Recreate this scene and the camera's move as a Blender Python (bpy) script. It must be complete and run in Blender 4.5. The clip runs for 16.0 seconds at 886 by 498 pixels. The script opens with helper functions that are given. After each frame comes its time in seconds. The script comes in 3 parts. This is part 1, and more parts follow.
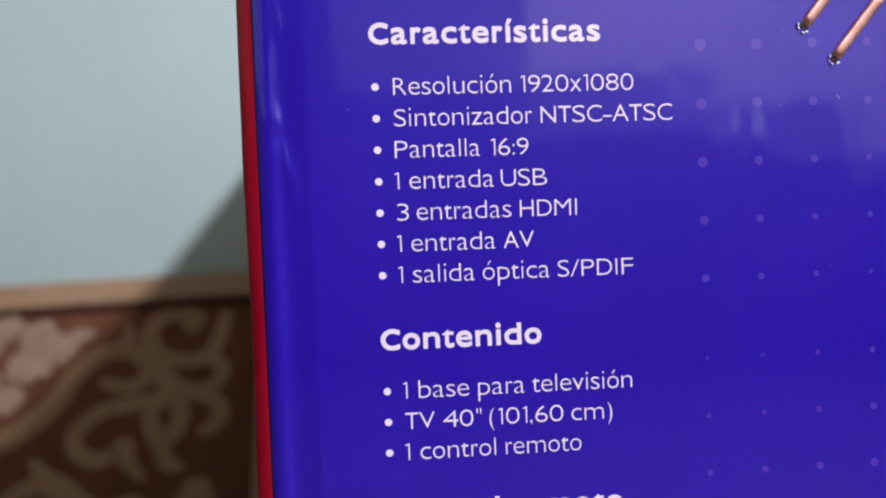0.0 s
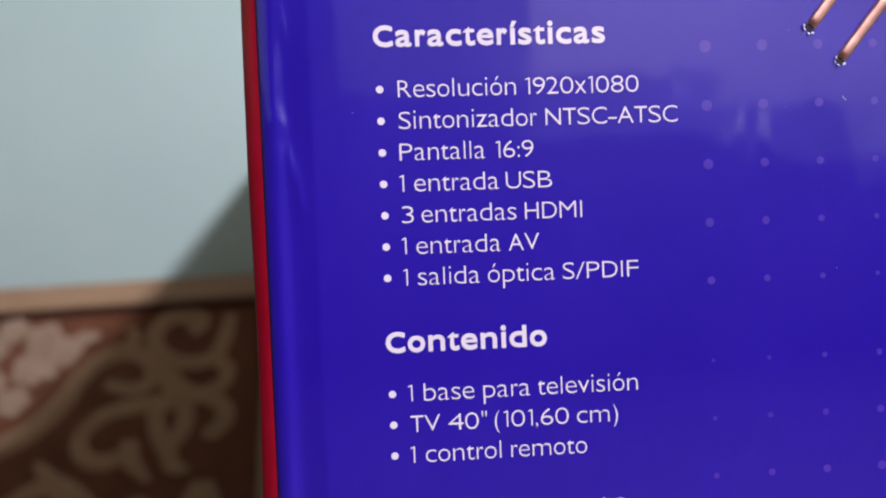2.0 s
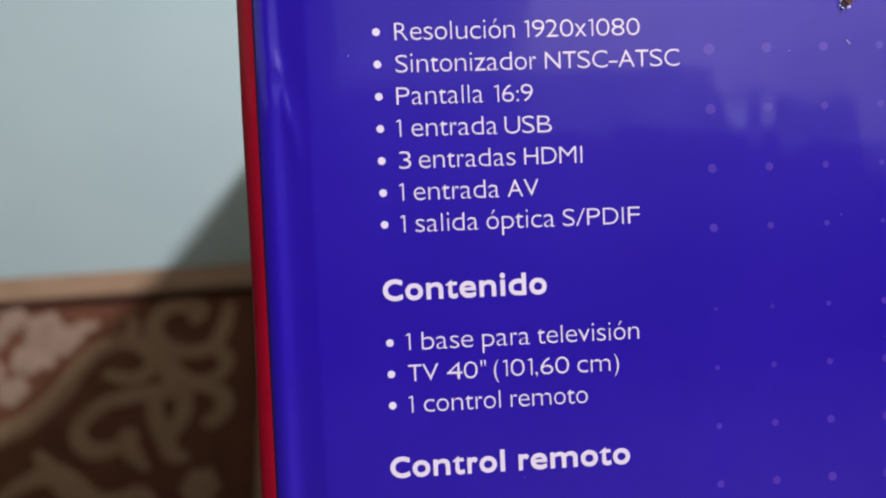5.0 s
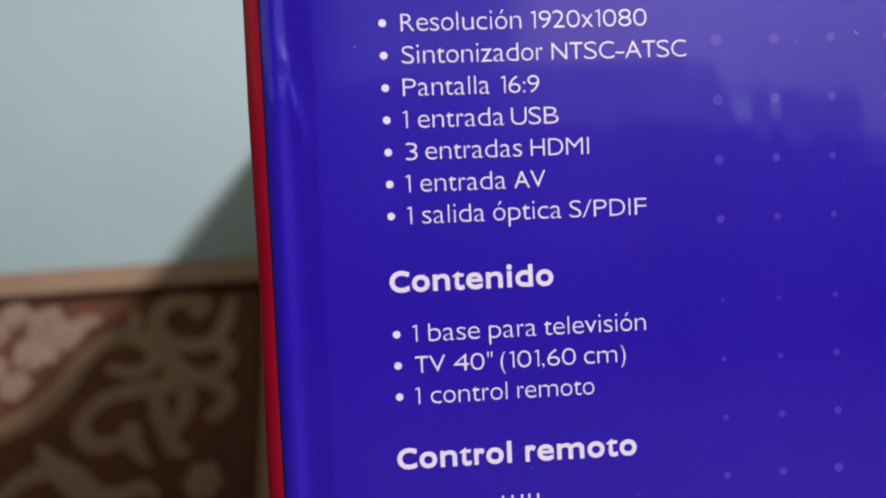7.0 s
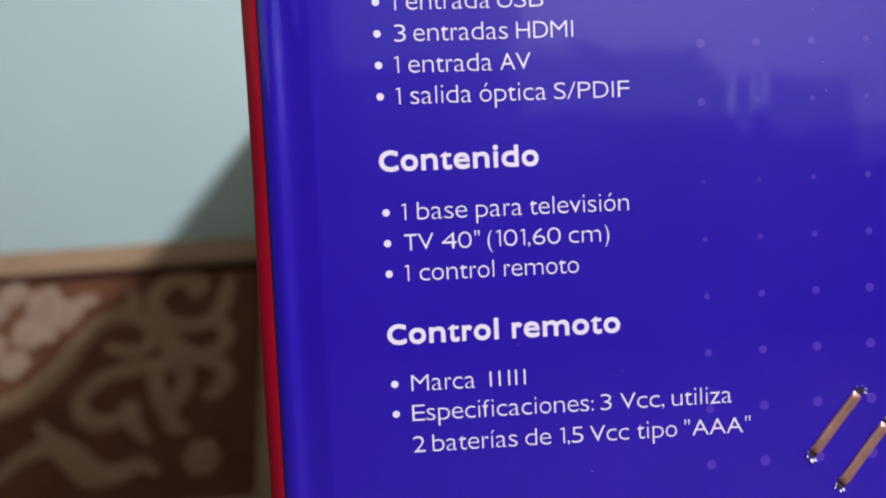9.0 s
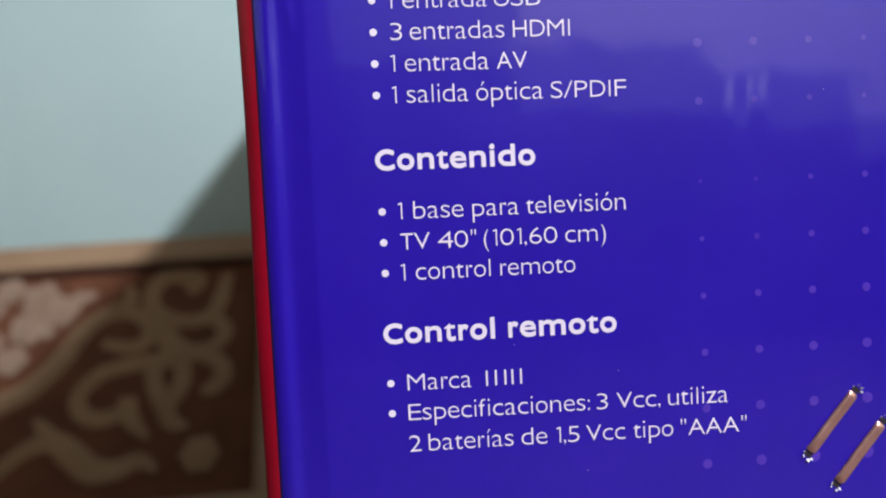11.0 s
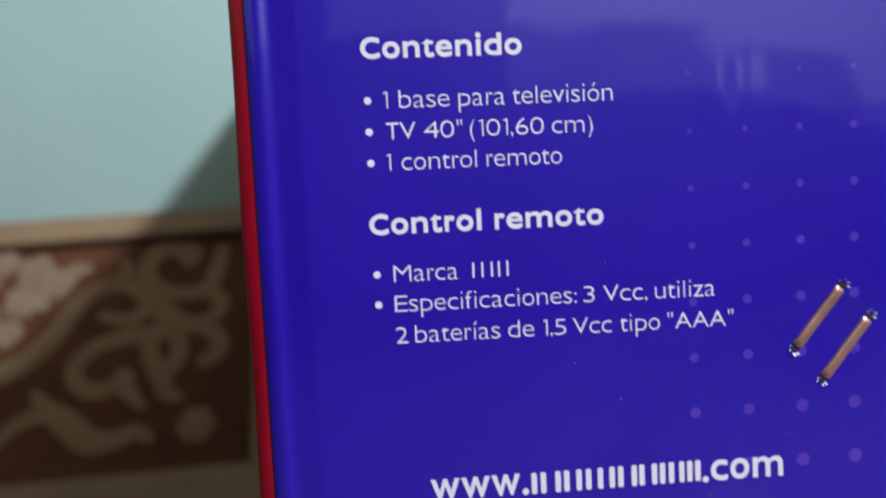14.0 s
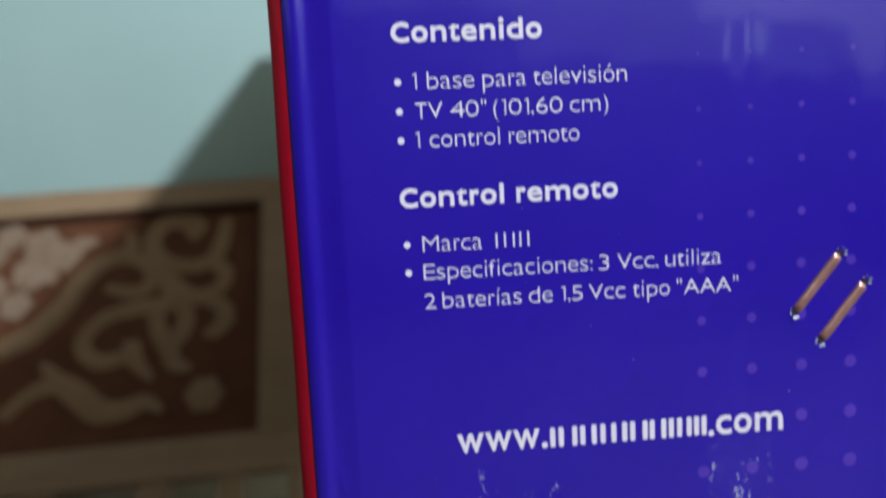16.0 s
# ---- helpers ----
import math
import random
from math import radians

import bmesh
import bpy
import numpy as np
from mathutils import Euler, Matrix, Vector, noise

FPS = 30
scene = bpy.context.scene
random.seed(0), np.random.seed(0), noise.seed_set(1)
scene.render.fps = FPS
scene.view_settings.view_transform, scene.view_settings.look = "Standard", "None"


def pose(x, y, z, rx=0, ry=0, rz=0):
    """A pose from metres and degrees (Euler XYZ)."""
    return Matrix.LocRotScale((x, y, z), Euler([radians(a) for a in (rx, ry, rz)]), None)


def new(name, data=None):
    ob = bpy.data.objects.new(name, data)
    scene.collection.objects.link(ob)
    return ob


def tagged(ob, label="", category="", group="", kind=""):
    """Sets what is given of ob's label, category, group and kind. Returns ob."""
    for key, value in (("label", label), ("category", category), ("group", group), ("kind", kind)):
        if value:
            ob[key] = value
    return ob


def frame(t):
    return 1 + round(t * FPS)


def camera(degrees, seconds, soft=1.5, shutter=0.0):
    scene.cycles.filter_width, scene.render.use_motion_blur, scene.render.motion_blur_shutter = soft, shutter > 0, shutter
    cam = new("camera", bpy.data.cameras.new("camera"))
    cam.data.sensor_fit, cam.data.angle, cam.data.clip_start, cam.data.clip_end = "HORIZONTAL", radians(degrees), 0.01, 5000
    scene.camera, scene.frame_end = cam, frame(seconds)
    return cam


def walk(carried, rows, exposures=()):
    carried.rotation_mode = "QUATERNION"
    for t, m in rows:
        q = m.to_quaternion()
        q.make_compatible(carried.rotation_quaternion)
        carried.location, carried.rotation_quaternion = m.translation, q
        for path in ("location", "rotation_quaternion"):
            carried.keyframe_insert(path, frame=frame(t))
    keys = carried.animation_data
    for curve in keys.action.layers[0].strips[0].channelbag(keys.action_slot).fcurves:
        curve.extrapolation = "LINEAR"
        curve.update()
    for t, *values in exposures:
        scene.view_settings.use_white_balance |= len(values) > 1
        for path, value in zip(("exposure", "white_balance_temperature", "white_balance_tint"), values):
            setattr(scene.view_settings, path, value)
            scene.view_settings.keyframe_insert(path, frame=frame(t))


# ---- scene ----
import functools

# The carton's printed end is the plane y = 0; its text begins at x = 0, 0.73 m over the floor.
MM = 0.001
BASE = 0.73

cam = camera(57.5, 16.0, soft=2.0, shutter=0.9)
cam.data.dof.use_dof, cam.data.dof.focus_distance, cam.data.dof.aperture_fstop = True, 0.167, 10.2

# seconds, eye (z from the first printed line), yaw, pitch, roll
PATH = [
    (0, -0.00089, -0.16303, -0.02666, -4.684, -2.189, -2.159),
    (0.5, -0.00040, -0.16364, -0.02527, -4.655, -2.295, -2.245),
    (1, -0.00096, -0.16303, -0.02535, -4.560, -2.116, -2.174),
    (1.5, -0.00122, -0.16183, -0.02635, -4.501, -2.115, -2.262),
    (2, -0.00099, -0.16281, -0.02651, -4.379, -2.051, -2.264),
    (2.5, -0.00138, -0.16202, -0.02499, -4.343, -2.023, -2.198),
    (3, -0.00192, -0.16086, -0.02873, -4.385, -2.135, -2.222),
    (3.2, -0.00198, -0.15666, -0.03313, -4.412, -2.115, -2.449),
    (3.5, -0.00153, -0.15961, -0.03089, -4.455, -2.179, -2.229),
    (4, -0.00091, -0.16025, -0.03375, -4.492, -2.270, -2.335),
    (6.5, -0.00124, -0.16080, -0.03681, -4.361, -2.751, -2.430),
    (7, -0.00210, -0.16029, -0.03672, -4.333, -2.849, -2.489),
    (7.3, -0.00027, -0.16130, -0.03850, -4.298, -2.983, -2.603),
    (7.5, -0.00102, -0.16431, -0.04153, -4.361, -2.959, -2.627),
    (8, -0.00136, -0.17035, -0.05823, -4.293, -3.011, -2.687),
    (8.2, -0.00150, -0.17055, -0.05910, -4.364, -3.129, -2.691),
    (8.5, -0.00006, -0.16593, -0.06185, -4.363, -3.289, -2.710),
    (9, -0.00145, -0.16591, -0.05937, -4.424, -3.429, -2.679),
    (11.5, -0.00056, -0.16525, -0.05876, -4.621, -3.758, -2.573),
    (12, 0.00008, -0.16373, -0.06183, -4.724, -3.868, -2.506),
    (12.5, -0.00046, -0.16207, -0.06628, -4.633, -4.228, -2.575),
    (13, -0.00012, -0.16442, -0.06438, -4.592, -4.447, -2.668),
    (13.5, -0.00095, -0.16436, -0.06757, -4.649, -4.486, -2.748),
    (14, 0.00028, -0.16642, -0.07796, -4.701, -4.904, -2.734),
    (14.2, 0.00242, -0.16698, -0.07865, -4.734, -5.226, -2.959),
    (14.5, 0.00345, -0.16596, -0.08354, -4.835, -5.511, -3.113),
    (14.8, 0.00323, -0.16823, -0.08891, -4.911, -6.014, -3.433),
    (15, 0.00010, -0.17083, -0.10181, -4.827, -6.323, -3.546),
    (15.2, -0.00227, -0.17325, -0.10716, -4.811, -6.681, -3.218),
    (15.5, -0.00397, -0.17624, -0.09525, -4.680, -6.774, -3.219),
    (15.7, -0.00605, -0.17766, -0.08556, -4.717, -6.873, -3.176),
    (16, -0.00647, -0.17813, -0.07651, -4.641, -6.930, -2.995),
]
walk(cam, [(t, Matrix.Translation((x, y, z + BASE)) @ pose(0, 0, 0, 0, 0, yaw) @ pose(0, 0, 0, 90 + pitch) @ pose(0, 0, 0, 0, 0, roll))
           for t, x, y, z, yaw, pitch, roll in PATH],
     exposures=[(0.0, 0.09, 6580, 14), (3.0, 0.09, 6580, 14), (4.0, 0.05, 6580, 14), (7.4, 0.03, 6560, 12), (8.0, 0.33, 6450, 7), (8.5, 0.22, 6420, 6), (9.0, 0.15, 6450, 8), (12.5, 0.15, 6380, 5), (12.6, 0.0, 6370, 5), (13.5, 0.0, 6300, 1), (14.0, 0.0, 6150, -4), (16.0, 0.0, 6100, -6)])

# ---- light ----
world = bpy.data.worlds.new("room_air")
scene.world = world
world.use_nodes = True
world.node_tree.nodes["Background"].inputs["Color"].default_value = (0.6, 0.7, 0.8, 1)
world.node_tree.nodes["Background"].inputs["Strength"].default_value = 0.02

lamp_data = bpy.data.lights.new("ceiling_bulb", "POINT")
lamp_data.energy, lamp_data.color, lamp_data.shadow_soft_size = 262.0, (0.975, 0.985, 1.0), 0.06
lamp = new("ceiling_bulb", lamp_data)
lamp.location = (1.05, -1.2, BASE + 1.56)


# ---- materials ----
def material(name, rough=0.6, metal=0.0, color=(0.5, 0.5, 0.5)):
    m = bpy.data.materials.new(name)
    m.use_nodes = True
    b = m.node_tree.nodes["Principled BSDF"]
    b.inputs["Base Color"].default_value = (*color, 1)
    b.inputs["Roughness"].default_value, b.inputs["Metallic"].default_value = rough, metal
    return m, m.node_tree, b


def add(tree, kind, **values):
    n = tree.nodes.new(kind)
    for key, value in values.items():
        n.inputs[key].default_value = value
    return n


def varied(name, dark, light, scale, rough=0.6, bump=0.2, bump_scale=None, stretch=(1, 1, 1), metal=0.0, distance=0.001, spread=0.08):
    """A surface that wavers between two colours at two scales, with a fine relief."""
    m, tree, b = material(name, rough, metal)
    link = tree.links.new
    co = add(tree, "ShaderNodeTexCoord")
    mp = add(tree, "ShaderNodeMapping", Scale=stretch)
    link(co.outputs["Object"], mp.inputs["Vector"])
    big = add(tree, "ShaderNodeTexNoise", Scale=scale, Detail=6.0, Roughness=0.6)
    fine = add(tree, "ShaderNodeTexNoise", Scale=bump_scale or scale * 9, Detail=5.0)
    for n in (big, fine):
        link(mp.outputs["Vector"], n.inputs["Vector"])
    mix = add(tree, "ShaderNodeMix")
    mix.data_type = "RGBA"
    mix.inputs[6].default_value, mix.inputs[7].default_value = (*dark, 1), (*light, 1)
    both = add(tree, "ShaderNodeMath")
    both.operation = "MULTIPLY_ADD"
    both.inputs[1].default_value = 0.35
    link(fine.outputs["Fac"], both.inputs[0])
    link(big.outputs["Fac"], both.inputs[2])
    ramp = add(tree, "ShaderNodeMapRange")
    ramp.inputs["From Min"].default_value, ramp.inputs["From Max"].default_value = 0.45, 0.9
    link(both.outputs[0], ramp.inputs["Value"])
    link(ramp.outputs[0], mix.inputs[0])
    link(mix.outputs[2], b.inputs["Base Color"])
    rr = add(tree, "ShaderNodeMapRange")
    rr.inputs["To Min"].default_value, rr.inputs["To Max"].default_value = max(0.02, rough - spread), rough + spread
    link(big.outputs["Fac"], rr.inputs["Value"])
    link(rr.outputs[0], b.inputs["Roughness"])
    bm = add(tree, "ShaderNodeBump", Strength=bump, Distance=distance)
    link(fine.outputs["Fac"], bm.inputs["Height"])
    link(bm.outputs["Normal"], b.inputs["Normal"])
    return m


PAINT = varied("wall_paint", (0.51, 0.67, 0.715), (0.56, 0.72, 0.76), 3.0, rough=0.75, bump=0.25, bump_scale=90, distance=0.002)
WARM = varied("cream_paint", (0.67, 0.57, 0.61), (0.73, 0.63, 0.67), 3.0, rough=0.75, bump=0.25, bump_scale=90, distance=0.002)
# mid tone that weakens and fades the glare reflected in the print
MID = varied("greyed_paint", (0.22, 0.19, 0.22), (0.27, 0.24, 0.27), 3.0, rough=0.75, bump=0.25, bump_scale=90, distance=0.002)
LOW_BRIGHT = varied("brightened_wall_base", (0.80, 0.74, 0.60), (0.86, 0.80, 0.66), 3.0, rough=0.75, bump=0.25, bump_scale=90, distance=0.002)
PALE = varied("pale_green_paint", (0.46, 0.50, 0.36), (0.52, 0.56, 0.41), 3.0, rough=0.75, bump=0.25, bump_scale=90, distance=0.002)
CEILING = varied("low_bounce_ceiling", (0.080, 0.076, 0.066), (0.12, 0.112, 0.10), 3.0, rough=0.85, bump=0.2, bump_scale=80)
DADO = varied("dark_dado_paint", (0.045, 0.030, 0.024), (0.07, 0.048, 0.038), 4.0, rough=0.5, bump=0.2, bump_scale=80)
TILE = varied("floor_tile", (0.078, 0.056, 0.043), (0.13, 0.092, 0.069), 5.0, rough=0.35, bump=0.1)
BLUE = varied("blue_print", (0.0175, 0.0036, 0.385), (0.0235, 0.0054, 0.435), 22.0, rough=0.34, bump=0.05, bump_scale=260, distance=0.0003, spread=0.05)
RED = varied("red_print", (0.25, 0.001, 0.012), (0.32, 0.002, 0.020), 25.0, rough=0.33, bump=0.05, bump_scale=200, distance=0.0003)
# dark navy that puts the shade of the edge groove into the colour
EDGE_SHADE = varied("navy_edge_shade", (0.012, 0.003, 0.070), (0.018, 0.004, 0.11), 60.0, rough=0.5, bump=0.05)
KRAFT = varied("kraft_board", (0.28, 0.19, 0.11), (0.36, 0.25, 0.15), 40.0, rough=0.85, bump=0.3)
INK = varied("white_ink", (0.87, 0.765, 1.0), (0.92, 0.825, 1.0), 60.0, rough=0.42, bump=0.03, bump_scale=500, distance=0.0002)
DOT_UP = varied("lavender_dot_ink", (0.066, 0.030, 0.45), (0.092, 0.046, 0.51), 120.0, rough=0.4, bump=0.03, distance=0.0002)
DOT_LOW = varied("violet_dot_ink", (0.070, 0.026, 0.47), (0.092, 0.037, 0.52), 120.0, rough=0.4, bump=0.03, distance=0.0002)
for glossy in (BLUE, RED, INK, DOT_UP, DOT_LOW):                           # one clear laminate over all the print, duller on the red
    coat = glossy.node_tree.nodes["Principled BSDF"]
    coat.inputs["Coat Weight"].default_value, coat.inputs["Coat Roughness"].default_value = (0.30, 0.10) if glossy == RED else (1.0, 0.062)
    coat.inputs["Specular IOR Level"].default_value = 0.25
    coat.inputs["Coat IOR"].default_value = 1.72
COPPER = varied("copper_wire", (0.72, 0.37, 0.34), (0.88, 0.51, 0.47), 240.0, rough=0.34, bump=0.25, bump_scale=900, metal=0.85, distance=0.0002)
HOLE = varied("puncture", (0.012, 0.008, 0.02), (0.03, 0.018, 0.03), 300.0, rough=0.9)
TORN = varied("torn_paper", (0.62, 0.60, 0.74), (0.84, 0.82, 0.90), 300.0, rough=0.7, bump=0.3, distance=0.0003)
WOOD = varied("pale_wood", (0.36, 0.222, 0.138), (0.47, 0.302, 0.200), 9.0, rough=0.5, bump=0.15, bump_scale=60, stretch=(1, 6, 6))
CLOTH = varied("dark_brown_cloth", (0.122, 0.040, 0.018), (0.205, 0.074, 0.036), 14.0, rough=0.9, bump=0.5, bump_scale=700, distance=0.0008)
FLOWER = varied("rose_beige_brocade", (0.27, 0.170, 0.122), (0.39, 0.265, 0.205), 30.0, rough=0.85, bump=0.5, bump_scale=600, distance=0.0008)
BROCADE = varied("beige_brocade", (0.33, 0.195, 0.112), (0.45, 0.280, 0.168), 30.0, rough=0.85, bump=0.5, bump_scale=600, distance=0.0008)
STAIN = varied("dark_red_stain", (0.030, 0.006, 0.004), (0.055, 0.012, 0.007), 12.0, rough=0.55, bump=0.15)
BENCH = varied("bench_wood", (0.20, 0.12, 0.07), (0.28, 0.18, 0.10), 8.0, rough=0.6, bump=0.2)


SWITCH = varied("switch_plastic", (0.80, 0.78, 0.80), (0.86, 0.84, 0.86), 20.0, rough=0.35, bump=0.05)


def film(name, color, share):
    """A thin clear film that leaves most of what is under it to be seen."""
    m, tree, b = material(name, 0.3, 0.0, color)
    b.inputs["Alpha"].default_value = share
    return m


def crackle(name, share):
    """Fine upright flecks: lifted print, and painted glints of crumpled tape; share sets how much of the patch they
    cover.
    """
    m = varied(name, (0.28, 0.25, 0.75), (0.78, 0.75, 1.0), 500.0, rough=0.45, bump=0.4, distance=0.0003)
    tree, b = m.node_tree, m.node_tree.nodes["Principled BSDF"]
    link = tree.links.new
    co = add(tree, "ShaderNodeTexCoord")
    mp = add(tree, "ShaderNodeMapping", Scale=(1, 1, 0.42))
    link(co.outputs["Object"], mp.inputs["Vector"])
    big = add(tree, "ShaderNodeTexNoise", Scale=170.0, Detail=2.0)
    fine = add(tree, "ShaderNodeTexNoise", Scale=1000.0, Detail=5.0, Roughness=0.62, Distortion=0.6)
    for n in (big, fine):
        link(mp.outputs["Vector"], n.inputs["Vector"])
    both = add(tree, "ShaderNodeMath")
    both.operation = "MULTIPLY_ADD"
    both.inputs[1].default_value = 0.6
    link(big.outputs["Fac"], both.inputs[0])
    link(fine.outputs["Fac"], both.inputs[2])
    cut = add(tree, "ShaderNodeMapRange")
    cut.inputs["From Min"].default_value, cut.inputs["From Max"].default_value = 1.0 - share, 1.12 - share
    cut.inputs["To Max"].default_value = 0.85
    link(both.outputs[0], cut.inputs["Value"])
    link(cut.outputs[0], b.inputs["Alpha"])
    return m


SCUFF_GLINT, FLAKE_GLINT, SPARSE = crackle("rubbed_print_glint", 0.095), crackle("flaked_print_glint", 0.130), crackle("scratched_print_glint", 0.062)
TAPE = film("tape_film", (0.55, 0.50, 0.85), 0.010)


# ---- building ----
def link_mesh(name, bm, mat, parent=None, label="", smooth=False):
    me = bpy.data.meshes.new(name)
    bm.normal_update()
    bm.to_mesh(me)
    bm.free()
    for p in me.polygons:
        p.use_smooth = smooth
    me.materials.append(mat)
    ob = new(name, me)
    if parent:
        ob.parent = parent
    if label:
        ob["label"] = label
    return ob


def part(name, bm, mat, parent, label="", smooth=False):
    return link_mesh(name, bm, mat, parent, label, smooth)


def block(x0, x1, y0, y1, z0, z1, bevel=0.0, segments=2):
    bm = bmesh.new()
    bmesh.ops.create_cube(bm, size=1)
    for v in bm.verts:
        v.co = ((x0 + x1) / 2 + v.co.x * (x1 - x0), (y0 + y1) / 2 + v.co.y * (y1 - y0), (z0 + z1) / 2 + v.co.z * (z1 - z0))
    if bevel:
        bmesh.ops.bevel(bm, geom=bm.edges[:], offset=bevel, segments=segments, affect="EDGES", profile=0.6)
    return bm


def structure(name, bm, mat, label, category):
    return tagged(link_mesh(name, bm, mat), label, category, kind="structure")


# ---- the room ----
X0, X1, Y0, Y1, TOP, DADO_TOP, DADO_LOW = -2.8, 2.8, -3.3, 1.335, 2.6, 1.25, 0.80
structure("floor", block(X0 - .1, X1 + .1, Y0 - .1, Y1 + .1, -.1, 0), TILE, "plain dark brown floor of the room", "floor")
# unseen ceiling, coloured dark grey to hold down its bounced light
structure("ceiling", block(X0 - .1, X1 + .1, Y0 - .1, Y1 + .1, TOP, TOP + .1), CEILING, "unseen ceiling of the room, coloured dark to cut bounced light", "ceiling")
structure("wall_north", block(X0 - .1, X1 + .1, Y1, Y1 + .1, 0.5, TOP), PAINT, "pale blue-green painted wall behind the headboard", "wall")
# lower wall coloured paler to stand in for light in the slat gaps
structure("wall_north_low", block(X0 - .1, X1 + .1, Y1, Y1 + .1, 0, 0.5), LOW_BRIGHT, "lower wall behind the headboard, coloured paler to look lit", "wall")
# the unseen wall opposite, toned to shape the carton's glare: stretches from the far corner on, as (from, to, top of
# the dado, top of a greyed border, paint, words)
for k, (a, b, low, high, paint, words) in enumerate((
        (X0 - .1, -1.75, DADO_TOP, 0, PALE, "pale green painted upper wall"), (-1.75, -0.20, DADO_TOP, 0, DADO, "dark brown painted upper wall"),
        (-0.20, 0.60, 1.26, 0, MID, "greyed painted upper wall"), (0.60, 1.47, 1.02, 1.29, WARM, "pale painted upper wall"), (1.47, 1.70, 0.98, 1.16, WARM, "pale painted upper wall by the switch"),
        (1.70, 2.16, 0.92, 1.15, WARM, "pale painted upper wall"), (2.16, X1 + .1, DADO_LOW, 0.95, WARM, "pale painted wall over a low dado"))):
    structure("wall_south_%d" % (k + 1), block(a, b, Y0 - .1, Y0, high or low, TOP), paint, words, "wall")
    if high:
        structure("glare_fade_south_%d" % (k + 1), block(a, b, Y0 - .1, Y0, low, high), MID, "unseen mid-tone band that fades the glare on the print", "wall")
    structure("dado_south_%d" % (k + 1), block(a, b, Y0 - .1, Y0, 0, low), DADO, "unseen lower wall, dark to end the glare on the print", "wall")
# unseen side walls, coloured for what they bounce and reflect
structure("wall_west", block(X0 - .1, X0, Y0, Y1, DADO_TOP, TOP), PALE, "pale green painted upper wall", "wall")
structure("wall_east", block(X1, X1 + .1, Y0, Y1, DADO_TOP, TOP), PALE, "pale green painted upper wall", "wall")
structure("dado_west", block(X0 - .1, X0, Y0, Y1, 0, DADO_TOP), DADO, "unseen lower wall, dark to end the glare on the print", "wall")
structure("dado_east", block(X1, X1 + .1, Y0, Y1, 0, DADO_TOP), DADO, "unseen lower wall, dark to end the glare on the print", "wall")

switch = tagged(new("light_switch"), "pale square light switch plate on the wall", "switch")
switch.location = (1.63, Y0, 1.07)
part("plate", block(-0.06, 0.06, 0.0, 0.009, -0.06, 0.06, 0.003), SWITCH, switch)
part("rocker", block(-0.017, 0.017, 0.009, 0.014, -0.028, 0.028, 0.002), SWITCH, switch)

# ---- the headboard, leaning against the wall ----
LEAN = 35.0
headboard = tagged(new("headboard"), "pale wooden headboard with dark brown floral panel, leaning against the wall", "headboard")
headboard.matrix_basis = pose(0, 1.3673, BASE, -LEAN, 0, 0)   # its own z runs up the slope, its face is y = 0
FOOT = -BASE / math.cos(radians(LEAN)) + 0.003
L0, R0, PANEL_L, PANEL_R = -1.22, -0.120, -1.13, -0.2055
RAIL_T, PANEL_T, PANEL_B, LOW_B = -0.129, -0.176, -0.589, -0.652


def sag(bm):
    """The worn frame hangs a little lower towards its far side; its feet stay on the floor."""
    for v in bm.verts:
        if v.co.z > FOOT + 0.02:
            v.co.z += 0.024 * (v.co.x + 0.205)
    return bm


def bar(name, x0, x1, v0, v1, depth=0.024, front=0.0, label="", bevel=0.004):
    return part(name, sag(block(x0, x1, front, front + depth, v0, v1, bevel)), WOOD, headboard, label)


bar("top_rail", L0, R0, PANEL_T, RAIL_T, label="pale wooden top rail")
bar("lower_rail", L0, R0, LOW_B, PANEL_B)
bar("stile", PANEL_R, R0, PANEL_B, PANEL_T)
bar("stile", L0, PANEL_L, PANEL_B, PANEL_T)
bar("leg", -0.158, R0, FOOT, LOW_B)
bar("leg", L0, -1.18, FOOT, LOW_B)
for left, right in ((-0.264, -0.226), (-0.382, -0.333), (-0.545, -0.505), (-0.665, -0.628), (-0.80, -0.755), (-0.925, -0.885), (-1.06, -1.02)):
    bar("slat", left, right, FOOT, LOW_B, depth=0.018, front=0.003)
part("bead", sag(block(PANEL_L, PANEL_R, 0.006, 0.014, PANEL_T - 0.012, PANEL_T, 0.002)), STAIN, headboard, "dark red-brown stained bead under the rail")
panel = part("panel", sag(block(PANEL_L, PANEL_R, 0.014, 0.022, PANEL_B, PANEL_T, 0.001)), CLOTH, headboard, "dark brown cloth panel with beige scrollwork")


